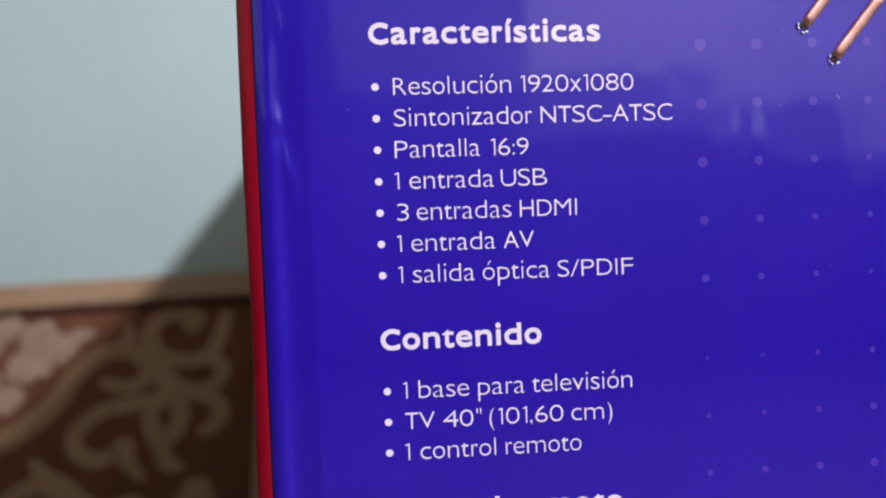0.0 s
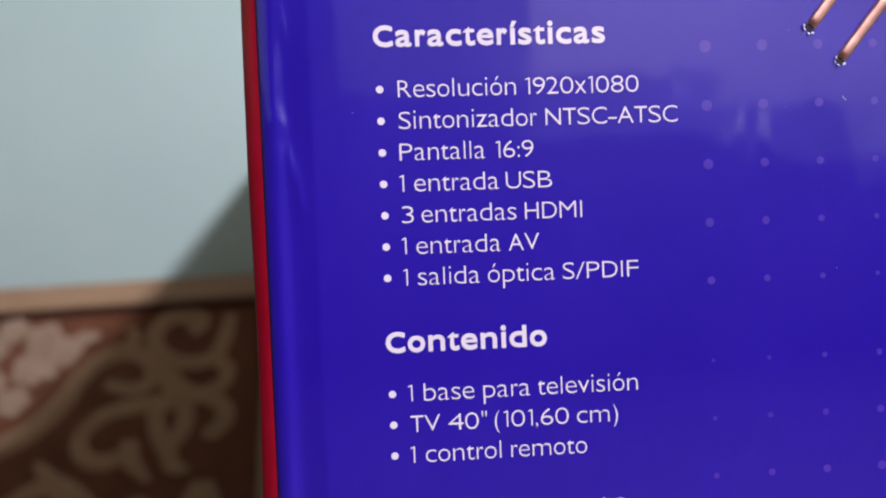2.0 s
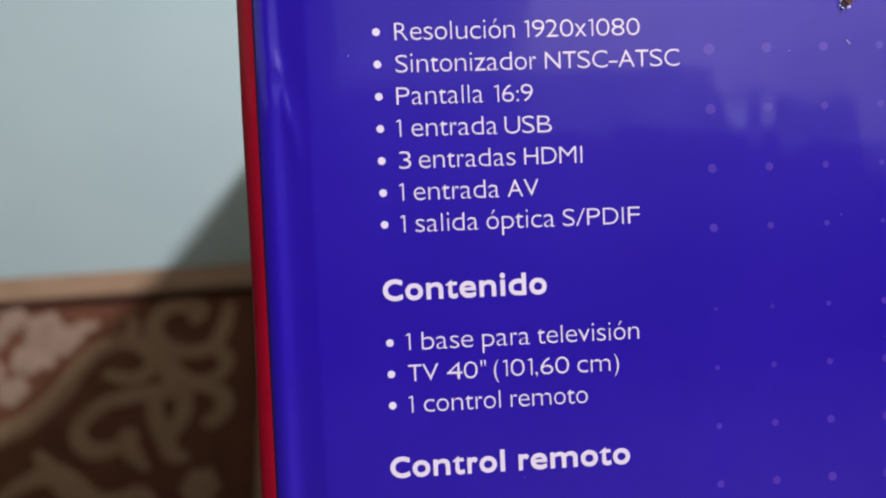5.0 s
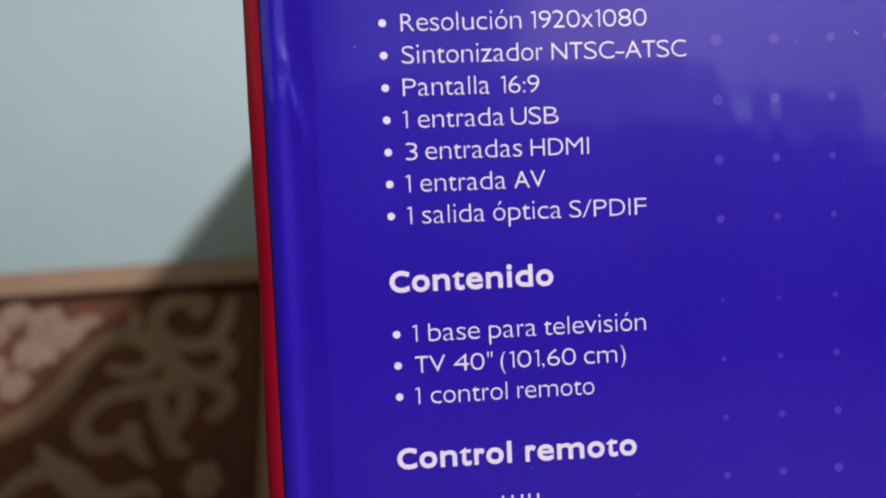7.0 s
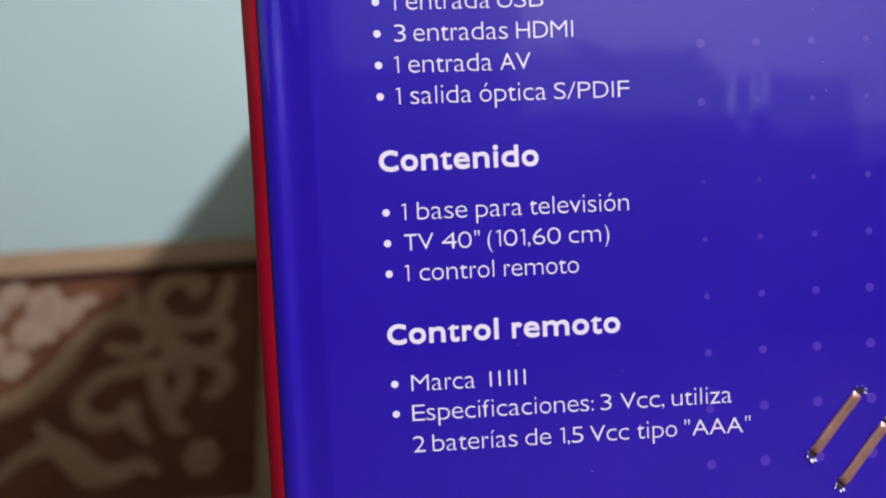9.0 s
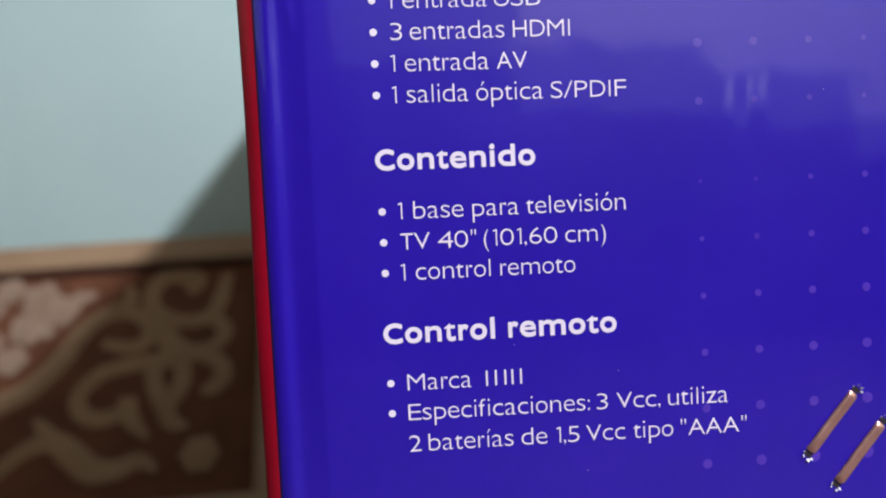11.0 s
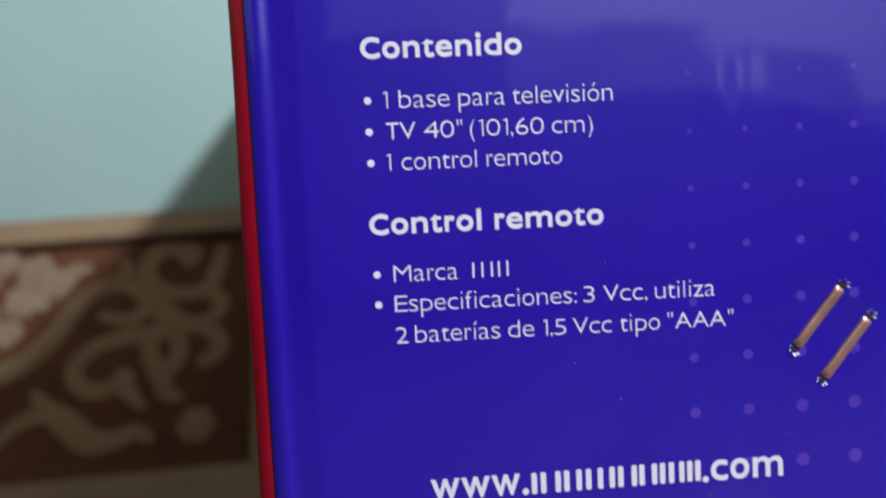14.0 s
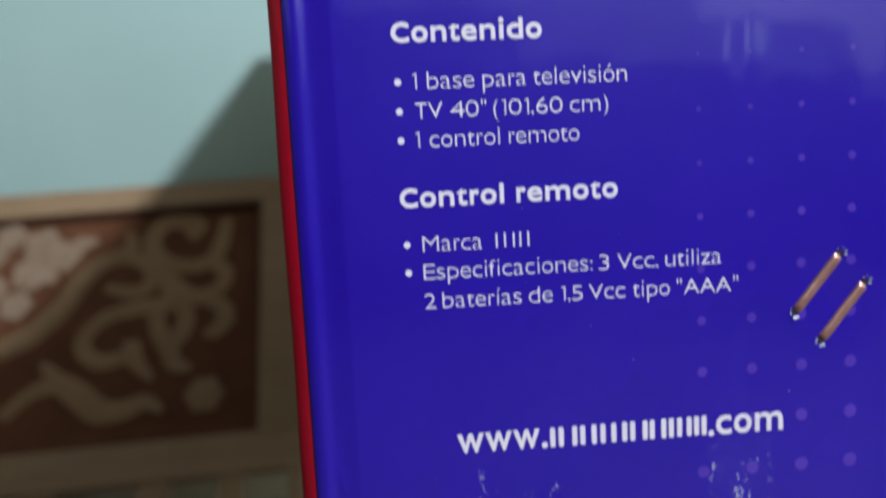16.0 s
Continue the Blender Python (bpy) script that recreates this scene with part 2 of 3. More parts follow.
def ribbon(points, widths, height=0.002):
    """A raised flat band along a smoothed line of points (x, v)."""
    fine, wide = [], []
    n = len(points)
    for k in range(n - 1):
        p = [Vector(points[min(max(k + j, 0), n - 1)]) for j in (-1, 0, 1, 2)]
        for s in range(8):
            u = s / 8
            fine.append(0.5 * (2 * p[1] + (p[2] - p[0]) * u + (2 * p[0] - 5 * p[1] + 4 * p[2] - p[3]) * u * u + (3 * p[1] - p[0] - 3 * p[2] + p[3]) * u ** 3))
            wide.append(1.32 * (widths[k] * (1 - u) + widths[k + 1] * u))
    fine.append(Vector(points[-1])), wide.append(widths[-1])
    bm, rows = bmesh.new(), []
    for k, q in enumerate(fine):
        d = (fine[min(k + 1, len(fine) - 1)] - fine[max(k - 1, 0)]).normalized()
        side = Vector((-d.y, d.x)) * wide[k] / 2
        rows.append([bm.verts.new((q.x + side.x * s, 0.0145 - h * height, q.y + side.y * s)) for s, h in ((-1, 0), (-0.7, 1), (0.7, 1), (1, 0))])
    for a, b in zip(rows, rows[1:]):
        for k in range(3):
            bm.faces.new((a[k], a[k + 1], b[k + 1], b[k]))
    bmesh.ops.recalc_face_normals(bm, faces=bm.faces[:])
    return bm


def petals(x, v, r, count, size, turn=0):
    bm = bmesh.new()
    n = count * 10
    ring = []
    for k in range(n):
        a = 2 * math.pi * k / n + turn
        q = (r + size) * (1.02 + 0.26 * abs(math.cos(count * a / 2)))
        ring.append(bm.verts.new((x + q * math.cos(a), 0.0123, v + q * math.sin(a))))
    top = bm.verts.new((x, 0.0115, v))
    for k in range(n):
        bm.faces.new((ring[k], ring[(k + 1) % n], top))
    bmesh.ops.recalc_face_normals(bm, faces=bm.faces[:])
    return bm


def motif(flip):
    """One spray of scrollwork; the panel carries it twice, mirrored about its middle."""
    made = []
    made.append(ribbon([(-.460, -.318), (-.411, -.331), (-.384, -.308), (-.408, -.271), (-.456, -.265), (-.497, -.297), (-.526, -.348), (-.570, -.393), (-.620, -.417)], [.014, .020, .022, .022, .024, .027, .029, .030, .030]))   # the long arc
    made.append(ribbon([(-.350, -.360), (-.399, -.360), (-.451, -.371), (-.484, -.401), (-.484, -.429), (-.457, -.450), (-.416, -.443), (-.396, -.425)], [.024, .022, .021, .021, .021, .021, .020, .011]))
    made.append(ribbon([(-.335, -.226), (-.318, -.213), (-.342, -.199), (-.375, -.205), (-.392, -.243), (-.368, -.279), (-.323, -.291), (-.289, -.282), (-.274, -.251), (-.264, -.202)], [.030, .027, .025, .023, .023, .023, .019, .020, .020, .015]))   # the upper curl and its tip
    made.append(ribbon([(-.288, -.284), (-.264, -.310), (-.277, -.337), (-.314, -.346), (-.350, -.326)], [.020, .020, .018, .018, .024]))
    made.append(ribbon([(-.352, -.355), (-.309, -.351), (-.272, -.367), (-.262, -.393), (-.279, -.414), (-.297, -.416)], [.024, .019, .020, .022, .020, .009]))
    made.append(ribbon([(-.375, -.284), (-.358, -.318), (-.340, -.352)], [.023, .028, .028]))
    made.append(ribbon([(-.378, -.352), (-.374, -.380), (-.366, -.410), (-.350, -.440), (-.338, -.466), (-.312, -.474)], [.020, .020, .022, .022, .020, .008]))
    made.append(ribbon([(-.336, -.350), (-.326, -.385), (-.333, -.415), (-.352, -.436)], [.022, .022, .022, .020]))
    made.append(ribbon([(-.410, -.418), (-.408, -.440), (-.395, -.464), (-.372, -.488)], [.020, .021, .019, .007]))
    made.append(ribbon([(-.430, -.218), (-.424, -.246), (-.452, -.257)], [.012, .017, .013]))
    made.append(ribbon([(-.595, -.527), (-.555, -.493), (-.516, -.481), (-.483, -.504), (-.451, -.531), (-.413, -.534), (-.381, -.524), (-.354, -.541)], [.018, .020, .026, .032, .032, .024, .020, .007]))
    made.append(ribbon([(-.546, -.444), (-.524, -.468), (-.506, -.494)], [.009, .020, .019]))
    SPRAYS = len(made) + 1
    made.append(petals(-0.290, -0.521, 0.010, 6, 0.014, 0.0))
    for x, v, r, count, turn in ((-.571, -.230, .0235, 5, 0.2), (-.533, -.256, .0205, 5, 0.6), (-.507, -.234, .0115, 4, 0.2), (-.489, -.231, .0070, 4, 0.9), (-.583, -.283, .0225, 5, 0.9), (-.551, -.293, .0095, 5, 0.3),
                                 (-.600, -.340, .0195, 5, 0.1), (-.624, -.210, .0185, 5, 0.5), (-.655, -.246, .0220, 5, 0.4), (-.640, -.308, .0175, 5, 0.7)):
        made.append(petals(x, v, r * 0.5, count, r * 0.62, turn))
    for bm in made:
        if flip:
            for v in bm.verts:
                v.co.x = -1.336 - v.co.x
            bmesh.ops.reverse_faces(bm, faces=bm.faces[:])
    for k, bm in enumerate(made):
        for v in bm.verts:                                                 # each thread lies a little over the one before
            v.co.y -= 0.00025 * k
        if k < SPRAYS:
            part("scroll", sag(bm), BROCADE, panel, "beige woven scroll")
        else:
            part("flower", sag(bm), FLOWER, panel, "rose beige woven flower")


motif(False)
motif(True)

# ---- the bench under the carton ----
bench = tagged(new("bench"), "narrow brown wooden bench under the carton", "bench")
part("seat", block(-0.012, 0.110, 0.03, 0.97, 0.39, 0.42, 0.003), BENCH, bench)
for lx in (0.0, 0.07):
    for ly in (0.06, 0.90):
        part("leg", block(lx, lx + 0.03, ly, ly + 0.03, 0, 0.39, 0.003), BENCH, bench)

# ---- the carton ----
carton = tagged(new("television_carton"), "glossy blue and red cardboard television carton on a narrow bench", "box")
carton.location = (0, 0, BASE)
LEFT, RIGHT, LOW, HIGH, LONG, ROUND, ROLL = -27.0, 124.0, -310.0, 300.0, 1000.0, 3.0, 1.5


def bell(d, w):
    return math.exp(-(d / w) ** 2)


DENTS = ((-19.4, -6, 0.16, 0.26, 2.6), (-18.2, -14, 0.12, 0.34, 4.2), (-16.6, -20, 0.08, 0.24, 5.0), (-18.6, 14, 0.10, 0.16, 5.0), (-17.8, -150, 0.20, 0.22, 5.0))


def swell(x, z):
    """How far the printed board stands proud at x, z (millimetres)."""
    s = 0.0
    deep = 0.95 - 0.55 / (1 + math.exp(-(z - 1) / 5)) + 0.25 * noise.noise((z * 0.035, 2.2, 0.6))
    s -= 0.84 * deep / (1 + math.exp(-(x + 20.0) / 0.85)) * max(0.0, min(1.0, (-13.7 - x) / 5.4))   # pressed groove: a steep flank, a slow rise, a crease
    s += 0.05 * bell(x + 6, 5)
    s -= 0.06 * bell(x - 78, 2.2) + 0.05 * bell(x - 110, 2.5)              # faint upright creases
    s += 0.22 * noise.noise((x * 0.022, z * 0.011, 1.7))
    s += 0.05 * noise.noise((x * 0.085, z * 0.018, 4.1))
    s += 0.03 * noise.noise((x * 0.16, z * 0.10, 8.3))
    for cx, cz, tilt, rise, long in DENTS:                                 # bruises beside the edge: a gentle swell that breaks off steeply
        u = x - cx + tilt * (z - cz)
        s += rise * math.exp(-u / 0.8 if u > 0 else u / 2.6) * bell(z - cz, long)
    for sx, sz in ((95, 17), (101, 10), (95, -111), (101, -118)):
        s -= 0.25 * bell(math.hypot(x - sx, (z - sz)), 7)                  # drawn in by the stitches
    fade = min(1.0, max(0.0, (x - LEFT - ROUND) / 4.0)) * min(1.0, max(0.0, (RIGHT - ROUND - x) / 4.0))
    return s * fade - ROLL * math.exp(-(x - LEFT - ROUND) / 1.6)                    # the edge rolls off


def on_face(x, z, lift=0.0):
    return Vector((x * MM, -(swell(x, z) + lift) * MM, z * MM))


def printed_end():
    bm = bmesh.new()
    xs = [LEFT + ROUND + k * 0.5 for k in range(32)] + [-8.0 + k * (RIGHT - ROUND + 8.0) / 100 for k in range(101)]
    zs = [LOW + 1 + k * 4.0 for k in range(26)] + [-205.0 + k for k in range(236)] + [31 + k * 4.0 for k in range(68)]
    grid = [[bm.verts.new(on_face(x, z)) for x in xs] for z in zs]
    for a, b in zip(grid, grid[1:]):
        for k in range(len(xs) - 1):
            bm.faces.new((a[k], a[k + 1], b[k + 1], b[k]))
    return bm


def shell():
    """The other walls of the carton: round corners, two long sides and the far end, closed above and below."""
    bm = bmesh.new()
    ring = []
    for cx, cy, a0 in ((LEFT + ROUND, ROUND + ROLL, -90), (LEFT + ROUND, LONG - ROUND, -180), (RIGHT - ROUND, LONG - ROUND, -270), (RIGHT - ROUND, ROUND, 0)):
        if not ring:                                                       # the near edge: a worn slope, then a tight turn
            x, y = cx, cy - ROUND
            for k in range(9):
                ring.append((x, y))
                a = radians(6 + 42 * k / 8)
                x, y = x - 0.425 * math.cos(a), y + 0.425 * math.sin(a)
            ring.append((LEFT, y + 0.4))
            continue
        for k in range(9):
            a = radians(a0 - 90 * k / 8)
            ring.append((cx + ROUND * math.cos(a), cy + ROUND * math.sin(a)))
    wob = [LOW + (HIGH - LOW) * k / 62 for k in range(63)]
    rows = []
    for z in wob:
        rows.append([bm.verts.new(((x + (0.35 * noise.noise((z * 0.03, 3.3, 0.2)) + 0.12 * noise.noise((z * 0.11, 7.3, 0.2)) if i < 10 else 0) * min(1, i / 5)) * MM, y * MM, z * MM)) for i, (x, y) in enumerate(ring)])
    n = len(ring)
    for a, b in zip(rows, rows[1:]):
        for k in range(n - 1):
            bm.faces.new((a[k], b[k], b[k + 1], a[k + 1]))
    bm.faces.new(rows[0]), bm.faces.new(rows[-1])
    bmesh.ops.recalc_face_normals(bm, faces=bm.faces[:])
    return bm


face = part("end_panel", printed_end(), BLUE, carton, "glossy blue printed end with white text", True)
body = part("side_board", shell(), RED, carton, "red printed sides with a rounded edge")
for p in body.data.polygons:
    p.use_smooth = len(p.vertices) == 4
face.data.materials.append(EDGE_SHADE)
for p in face.data.polygons:                                               # groove shade painted as a dark line where the two prints meet
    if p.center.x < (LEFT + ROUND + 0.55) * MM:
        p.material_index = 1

def shadow_edge():
    """An unseen strip added on the carton's top; its height, greatest near the printed end, shapes the cast shadow."""
    bm, rows = bmesh.new(), []
    for k in range(65):
        y = 20.0 + 15.0 * k
        fall = min(1.0, max(0.0, (y - 330.0) / 270.0))
        up = 22.0 - 17.0 * fall * fall * (3 - 2 * fall) + 5.0 * min(1.0, max(0.0, (y - 640.0) / 80.0)) + 16.0 * min(1.0, max(0.0, (350.0 - y) / 60.0))
        rows.append([bm.verts.new((x * MM, y * MM, z * MM)) for x, z in ((LEFT + 0.6, HIGH - 0.5), (LEFT + 0.6, HIGH + up + 0.5), (LEFT + 4.6, HIGH + up + 0.5), (LEFT + 4.6, HIGH - 0.5))])
    for a, b in zip(rows, rows[1:]):
        for k in range(4):
            bm.faces.new((a[k], a[(k + 1) % 4], b[(k + 1) % 4], b[k]))
    bm.faces.new(rows[0]), bm.faces.new(rows[-1])
    bmesh.ops.recalc_face_normals(bm, faces=bm.faces[:])
    return bm


# added only to block light along the carton's upper edge
part("unseen_shadow_edge", shadow_edge(), KRAFT, carton, "unseen cardboard strip added to shape the carton's shadow")

# ---- printing ----
def glyphs(text):
    cu = bpy.data.curves.new("type", "FONT")
    cu.body, cu.size, cu.resolution_u = text, 1.0, 4
    ob = new("type", cu)
    bpy.context.view_layer.update()
    me = bpy.data.meshes.new_from_object(ob.evaluated_get(bpy.context.evaluated_depsgraph_get()))
    bpy.data.objects.remove(ob)
    bpy.data.curves.remove(cu)
    bm = bmesh.new()
    bm.from_mesh(me)
    bpy.data.meshes.remove(me)
    bmesh.ops.remove_doubles(bm, verts=bm.verts[:], dist=1e-5)
    return bm


# letter widths of a geometric sans: width of the ink, and its bearings by the shape of each side
ADVANCE = dict(zip("ABCDEFHIMNPRSTUVabcdefilmnoprstuvwxz", (
    731, 754, 729, 831, 670, 635, 817, 308, 960, 817, 717, 722, 618, 583, 795, 711,
    578, 655, 552, 655, 592, 345, 268, 268, 1028, 655, 621, 655, 393, 483, 391, 652, 546, 885, 540, 515)))
ADVANCE.update(zip("01234568936-:/(),.\"", (676, 366, 581, 579, 677, 585, 622, 655, 622, 579, 622, 393, 214, 440, 338, 338, 214, 214, 390)))
NARROW = "iílI:.,"
ROUND_L, OPEN_L, ROUND_R, OPEN_R = "CSacdeoós03689(", "ATVfrtvwxz/1245,-", "CDPSUbceoópsBR023568)9", "AEFTVfrtvwxz/4-"


def bearings(letter):
    left = 0.048 if letter in ROUND_L else 0.022 if letter in OPEN_L and letter != "r" else 0.088
    right = 0.045 if letter in ROUND_R else 0.018 if letter in OPEN_R else 0.084
    if letter == "a":
        left, right = 0.052, 0.058
    return left, right


@functools.lru_cache(None)
def letter_form(letter):
    """One letter of the built-in face: points (x from 0 to 1, y over the baseline), faces, outline edges with the ink on their left, and width."""
    bm = glyphs(letter)
    lo, hi = min(v.co.x for v in bm.verts), max(v.co.x for v in bm.verts)
    bm.verts.index_update()
    faces, rim = [], {}
    for f in bm.faces:
        ring = [v.index for v in f.verts]
        area = sum(p.vert.co.x * p.link_loop_next.vert.co.y - p.link_loop_next.vert.co.x * p.vert.co.y for p in f.loops)
        ring = ring if area > 0 else ring[::-1]
        faces.append(ring)
        for i, j in zip(ring, ring[1:] + ring[:1]):
            if (j, i) in rim:
                del rim[(j, i)]
            else:
                rim[(i, j)] = True
    form = [((v.co.x - lo) / (hi - lo), v.co.y) for v in bm.verts], faces, list(rim), hi - lo
    bm.free()
    return form


FLAT_H, FLAT_X, STEM, BAR = 0.682, 0.449, 0.092, 0.078


def evened(points, rim, grow_x, grow_y):
    """The outline moved outwards, by different amounts across and up, so that all strokes get one weight."""
    sums = [Vector((0, 0)) for _ in points]
    for i, j in rim:
        d = Vector(points[j]) - Vector(points[i])
        if d.length > 1e-9:
            n = Vector((d.y, -d.x)).normalized()
            sums[i] += n / 2
            sums[j] += n / 2
    moved = []
    for p, n in zip(points, sums):
        n = n / max(0.55, n.length_squared)
        moved.append((p[0] + n.x * grow_x, p[1] + n.y * grow_y))
    return moved


def line(words, z, cap, stroke=0.108, name="text_line", label="", slope=-0.004):
    """Words as (text, left, right) in millimetres, on the baseline z; stroke is the weight as a share of the capitals' height."""
    full = bmesh.new()
    low = 0.775 if stroke > 0.15 else 0.735                                # height of the small letters
    bold = 0.055 if stroke > 0.15 else 0.0
    for text, left, right in words:
        pen, laid = 0.0, []
        for letter in text:
            plain = letter.replace("í", "i").replace("ó", "o")
            wide = ADVANCE[plain] / 1000 + bold * (0.4 if letter.isupper() else 1.0)
            l, r = bearings(letter)
            if bold:
                l, r = l * 0.8, r * 0.8
            laid.append((letter, pen + l, wide - l - r))
            pen += wide
        first, last = laid[0][1], laid[-1][1] + laid[-1][2]
        k = (right - left) / (last - first) if len(text) > 1 else cap / 0.7
        for letter, at, ink in laid:
            x0, w = left + (at - first) * k, ink * k
            if letter == "1":                                              # a stem with a short flag
                t = stroke * cap
                x1 = x0 + w
                y = z + slope * x1
                shape = ((x1, y), (x1, y + cap), (x1 - 0.9 * t, y + cap), (x1 - 0.9 * t - 0.19 * cap, y + 0.93 * cap), (x1 - 0.7 * t - 0.19 * cap, y + 0.93 * cap - 0.9 * t), (x1 - t, y + cap - 1.05 * t), (x1 - t, y))
                full.faces.new([full.verts.new(on_face(px, pz, 0.10)) for px, pz in shape])
                continue
            points, faces, rim, native = letter_form(letter)
            lift = cap / FLAT_H * (1.10 if letter.islower() else 1.0)
            weight = stroke * cap
            grow_y = (weight * 0.95 - BAR * lift) / 2
            if letter in NARROW:                                           # narrow letters keep their own width
                grow_x = (weight - STEM * lift) / 2
                across = native * lift
                x0 = x0 + w / 2 - STEM * lift / 2 * (1.18 if letter in "i:.," else 1.0)
            else:
                across = w
                grow_x = (weight - STEM * w / native) / 2
                across, x0 = w - 2 * grow_x, x0 + grow_x
            laid_out = []
            for px, py in points:
                if letter.islower():
                    y = grow_y + py / FLAT_X * (low * cap - 2 * grow_y) if py < FLAT_X else low * cap - grow_y + (py - FLAT_X) / (FLAT_H - FLAT_X) * ((1.17 if letter in "iíó" else 1.06) - low) * cap
                else:
                    y = grow_y + py / FLAT_H * (cap - 2 * grow_y) if letter not in ".,:-" else py / FLAT_H * cap
                laid_out.append((x0 + px * across, z + y))
            made = [full.verts.new(on_face(x, y + slope * x, 0.10)) for x, y in evened(laid_out, rim, grow_x, grow_y)]
            for f in faces:
                full.faces.new([made[i] for i in f])
    return part(name, full, INK, carton, label or "white printed words " + " ".join(w[0] for w in words))


def disc(x, z, r, lift=0.10, sides=20):
    bm = bmesh.new()
    bm.faces.new([bm.verts.new(on_face(x + r * math.cos(2 * math.pi * k / sides), z + r * math.sin(2 * math.pi * k / sides), lift)) for k in range(sides)])
    return bm


def plate(x0, x1, z0, z1, lift=0.10, r=0.0):
    """A printed patch that follows the board; r rounds the corners of a small one."""
    bm = bmesh.new()
    if not r:
        nx, nz = max(1, round((x1 - x0) / 1.2)), max(1, round((z1 - z0) / 1.2))
        grid = [[bm.verts.new(on_face(x0 + (x1 - x0) * i / nx, z0 + (z1 - z0) * j / nz, lift)) for i in range(nx + 1)] for j in range(nz + 1)]
        for j in range(nz):
            for i in range(nx):
                bm.faces.new((grid[j][i], grid[j][i + 1], grid[j + 1][i + 1], grid[j + 1][i]))
        return bm
    pts = []
    for cx, cz, a0 in ((x1 - r, z1 - r, 0), (x0 + r, z1 - r, 90), (x0 + r, z0 + r, 180), (x1 - r, z0 + r, 270)):
        for k in range(5):
            a = radians(a0 + 90 * k / 4)
            pts.append(bm.verts.new(on_face(cx + r * math.cos(a), cz + r * math.sin(a), lift)))
    bm.faces.new(pts)
    return bm


PITCH, CAP, HEAD = 6.3, 3.35, 4.3
HEAVY, THIN = 0.232, 0.089
line([("Características", -0.9, 46.2)], 8.4, HEAD, HEAVY, "heading", "bold white printed heading")
line([("Contenido", -0.9, 32.1)], -53.0, HEAD, HEAVY, "heading", "bold white printed heading")
line([("Control", -1.0, 22.3), ("remoto", 25.0, 48.1)], -88.7, HEAD, HEAVY, "heading", "bold white printed heading")

FEATURES = [
    [("Resolución", 3.65, 27.5), ("1920x1080", 29.2, 52.9)],
    [("Sintonizador", 3.6, 31.6), ("NTSC-ATSC", 33.4, 60.9)],
    [("Pantalla", 3.5, 20.7), ("16:9", 22.7, 30.7)],
    [("1", 2.9, 4.1), ("entrada", 6.2, 23.3), ("USB", 24.8, 34.3)],
    [("3", 3.5, 5.8), ("entradas", 7.4, 26.7), ("HDMI", 28.5, 40.4)],
    [("1", 2.9, 4.1), ("entrada", 6.1, 23.2), ("AV", 24.9, 31.2)],
    [("1", 2.9, 4.1), ("salida", 6.2, 18.7), ("óptica", 20.4, 34.2), ("S/PDIF", 35.9, 51.7)],
]
CONTENTS = [
    [("1", 2.9, 4.1), ("base", 6.4, 16.7), ("para", 18.6, 28.2), ("televisión", 29.8, 50.8)],
    [("TV", 3.5, 9.5), ('40"', 11.2, 19.1), ("(101,60", 20.7, 36.1), ("cm)", 37.8, 46.4)],
    [("1", 2.9, 4.1), ("control", 6.3, 21.9), ("remoto", 23.9, 39.7)],
]
REMOTE = [
    [("Marca", 3.5, 16.8)],
    [("Especificaciones:", 3.4, 41.6), ("3", 43.3, 45.8), ("Vcc,", 47.6, 57.0), ("utiliza", 58.8, 72.0)],
    [("2", 3.3, 5.7), ("baterías", 7.3, 25.2), ("de", 26.9, 32.4), ("1,5", 34.1, 39.3), ("Vcc", 40.8, 49.2), ("tipo", 51.0, 59.7), ('"AAA"', 61.4, 76.0)],
]
for words, first, bullets in ((FEATURES, 0.0, 7), (CONTENTS, -61.35, 3), (REMOTE, -96.9, 2)):
    for k, row in enumerate(words):
        z = first - PITCH * k
        line(row, z - 1.62 - (0.35 if k == 2 and words is REMOTE else 0), CAP, THIN, slope=-0.009 if words is REMOTE else -0.004)
        if k < bullets:
            part("bullet", disc(0.05, z, 0.76), INK, carton)
# the maker's name stands as plain bars
for a, b in ((19.9, 20.3), (21.8, 22.2), (23.8, 24.2), (25.3, 25.7), (27.1, 27.5)):
    part("name_bar", plate(a, b, -98.7, -95.4, r=0.2), INK, carton, "thin white printed bar")
# the web address: its middle stands as plain bars
line([("www.", 8.9, 29.7)], -145.75, 5.9, 0.20, "web_address", "bold white printed web address")
line([(".com", 68.6, 86.7)], -146.05, 5.9, 0.20, "web_address", "bold white printed web address")
for a, b in ((30.6, 31.9), (32.6, 37.0), (37.7, 41.6), (42.5, 48.9), (49.6, 53.8), (54.3, 58.3), (58.9, 60.1), (60.9, 64.4), (65.0, 68.0)):
    for k in range(1 if b - a < 2 else 3 if b - a > 5 else 2):
        c = a if k == 0 else b - 1.2 if k == 1 else (a + b) / 2 - 0.6
        part("name_bar", plate(c, c + 1.2, -146.15, -141.45, r=0.45), INK, carton, "bold white printed bar")
# the interface mark: four plain white blocks with slots, a ring and a line of small bars
def blocks(pieces):
    full = bmesh.new()
    for x0, x1, z0, z1 in pieces:
        me = bpy.data.meshes.new("piece")
        bm = plate(x0, x1, z0, z1)
        bm.to_mesh(me)
        bm.free()
        full.from_mesh(me)
        bpy.data.meshes.remove(me)
    return full


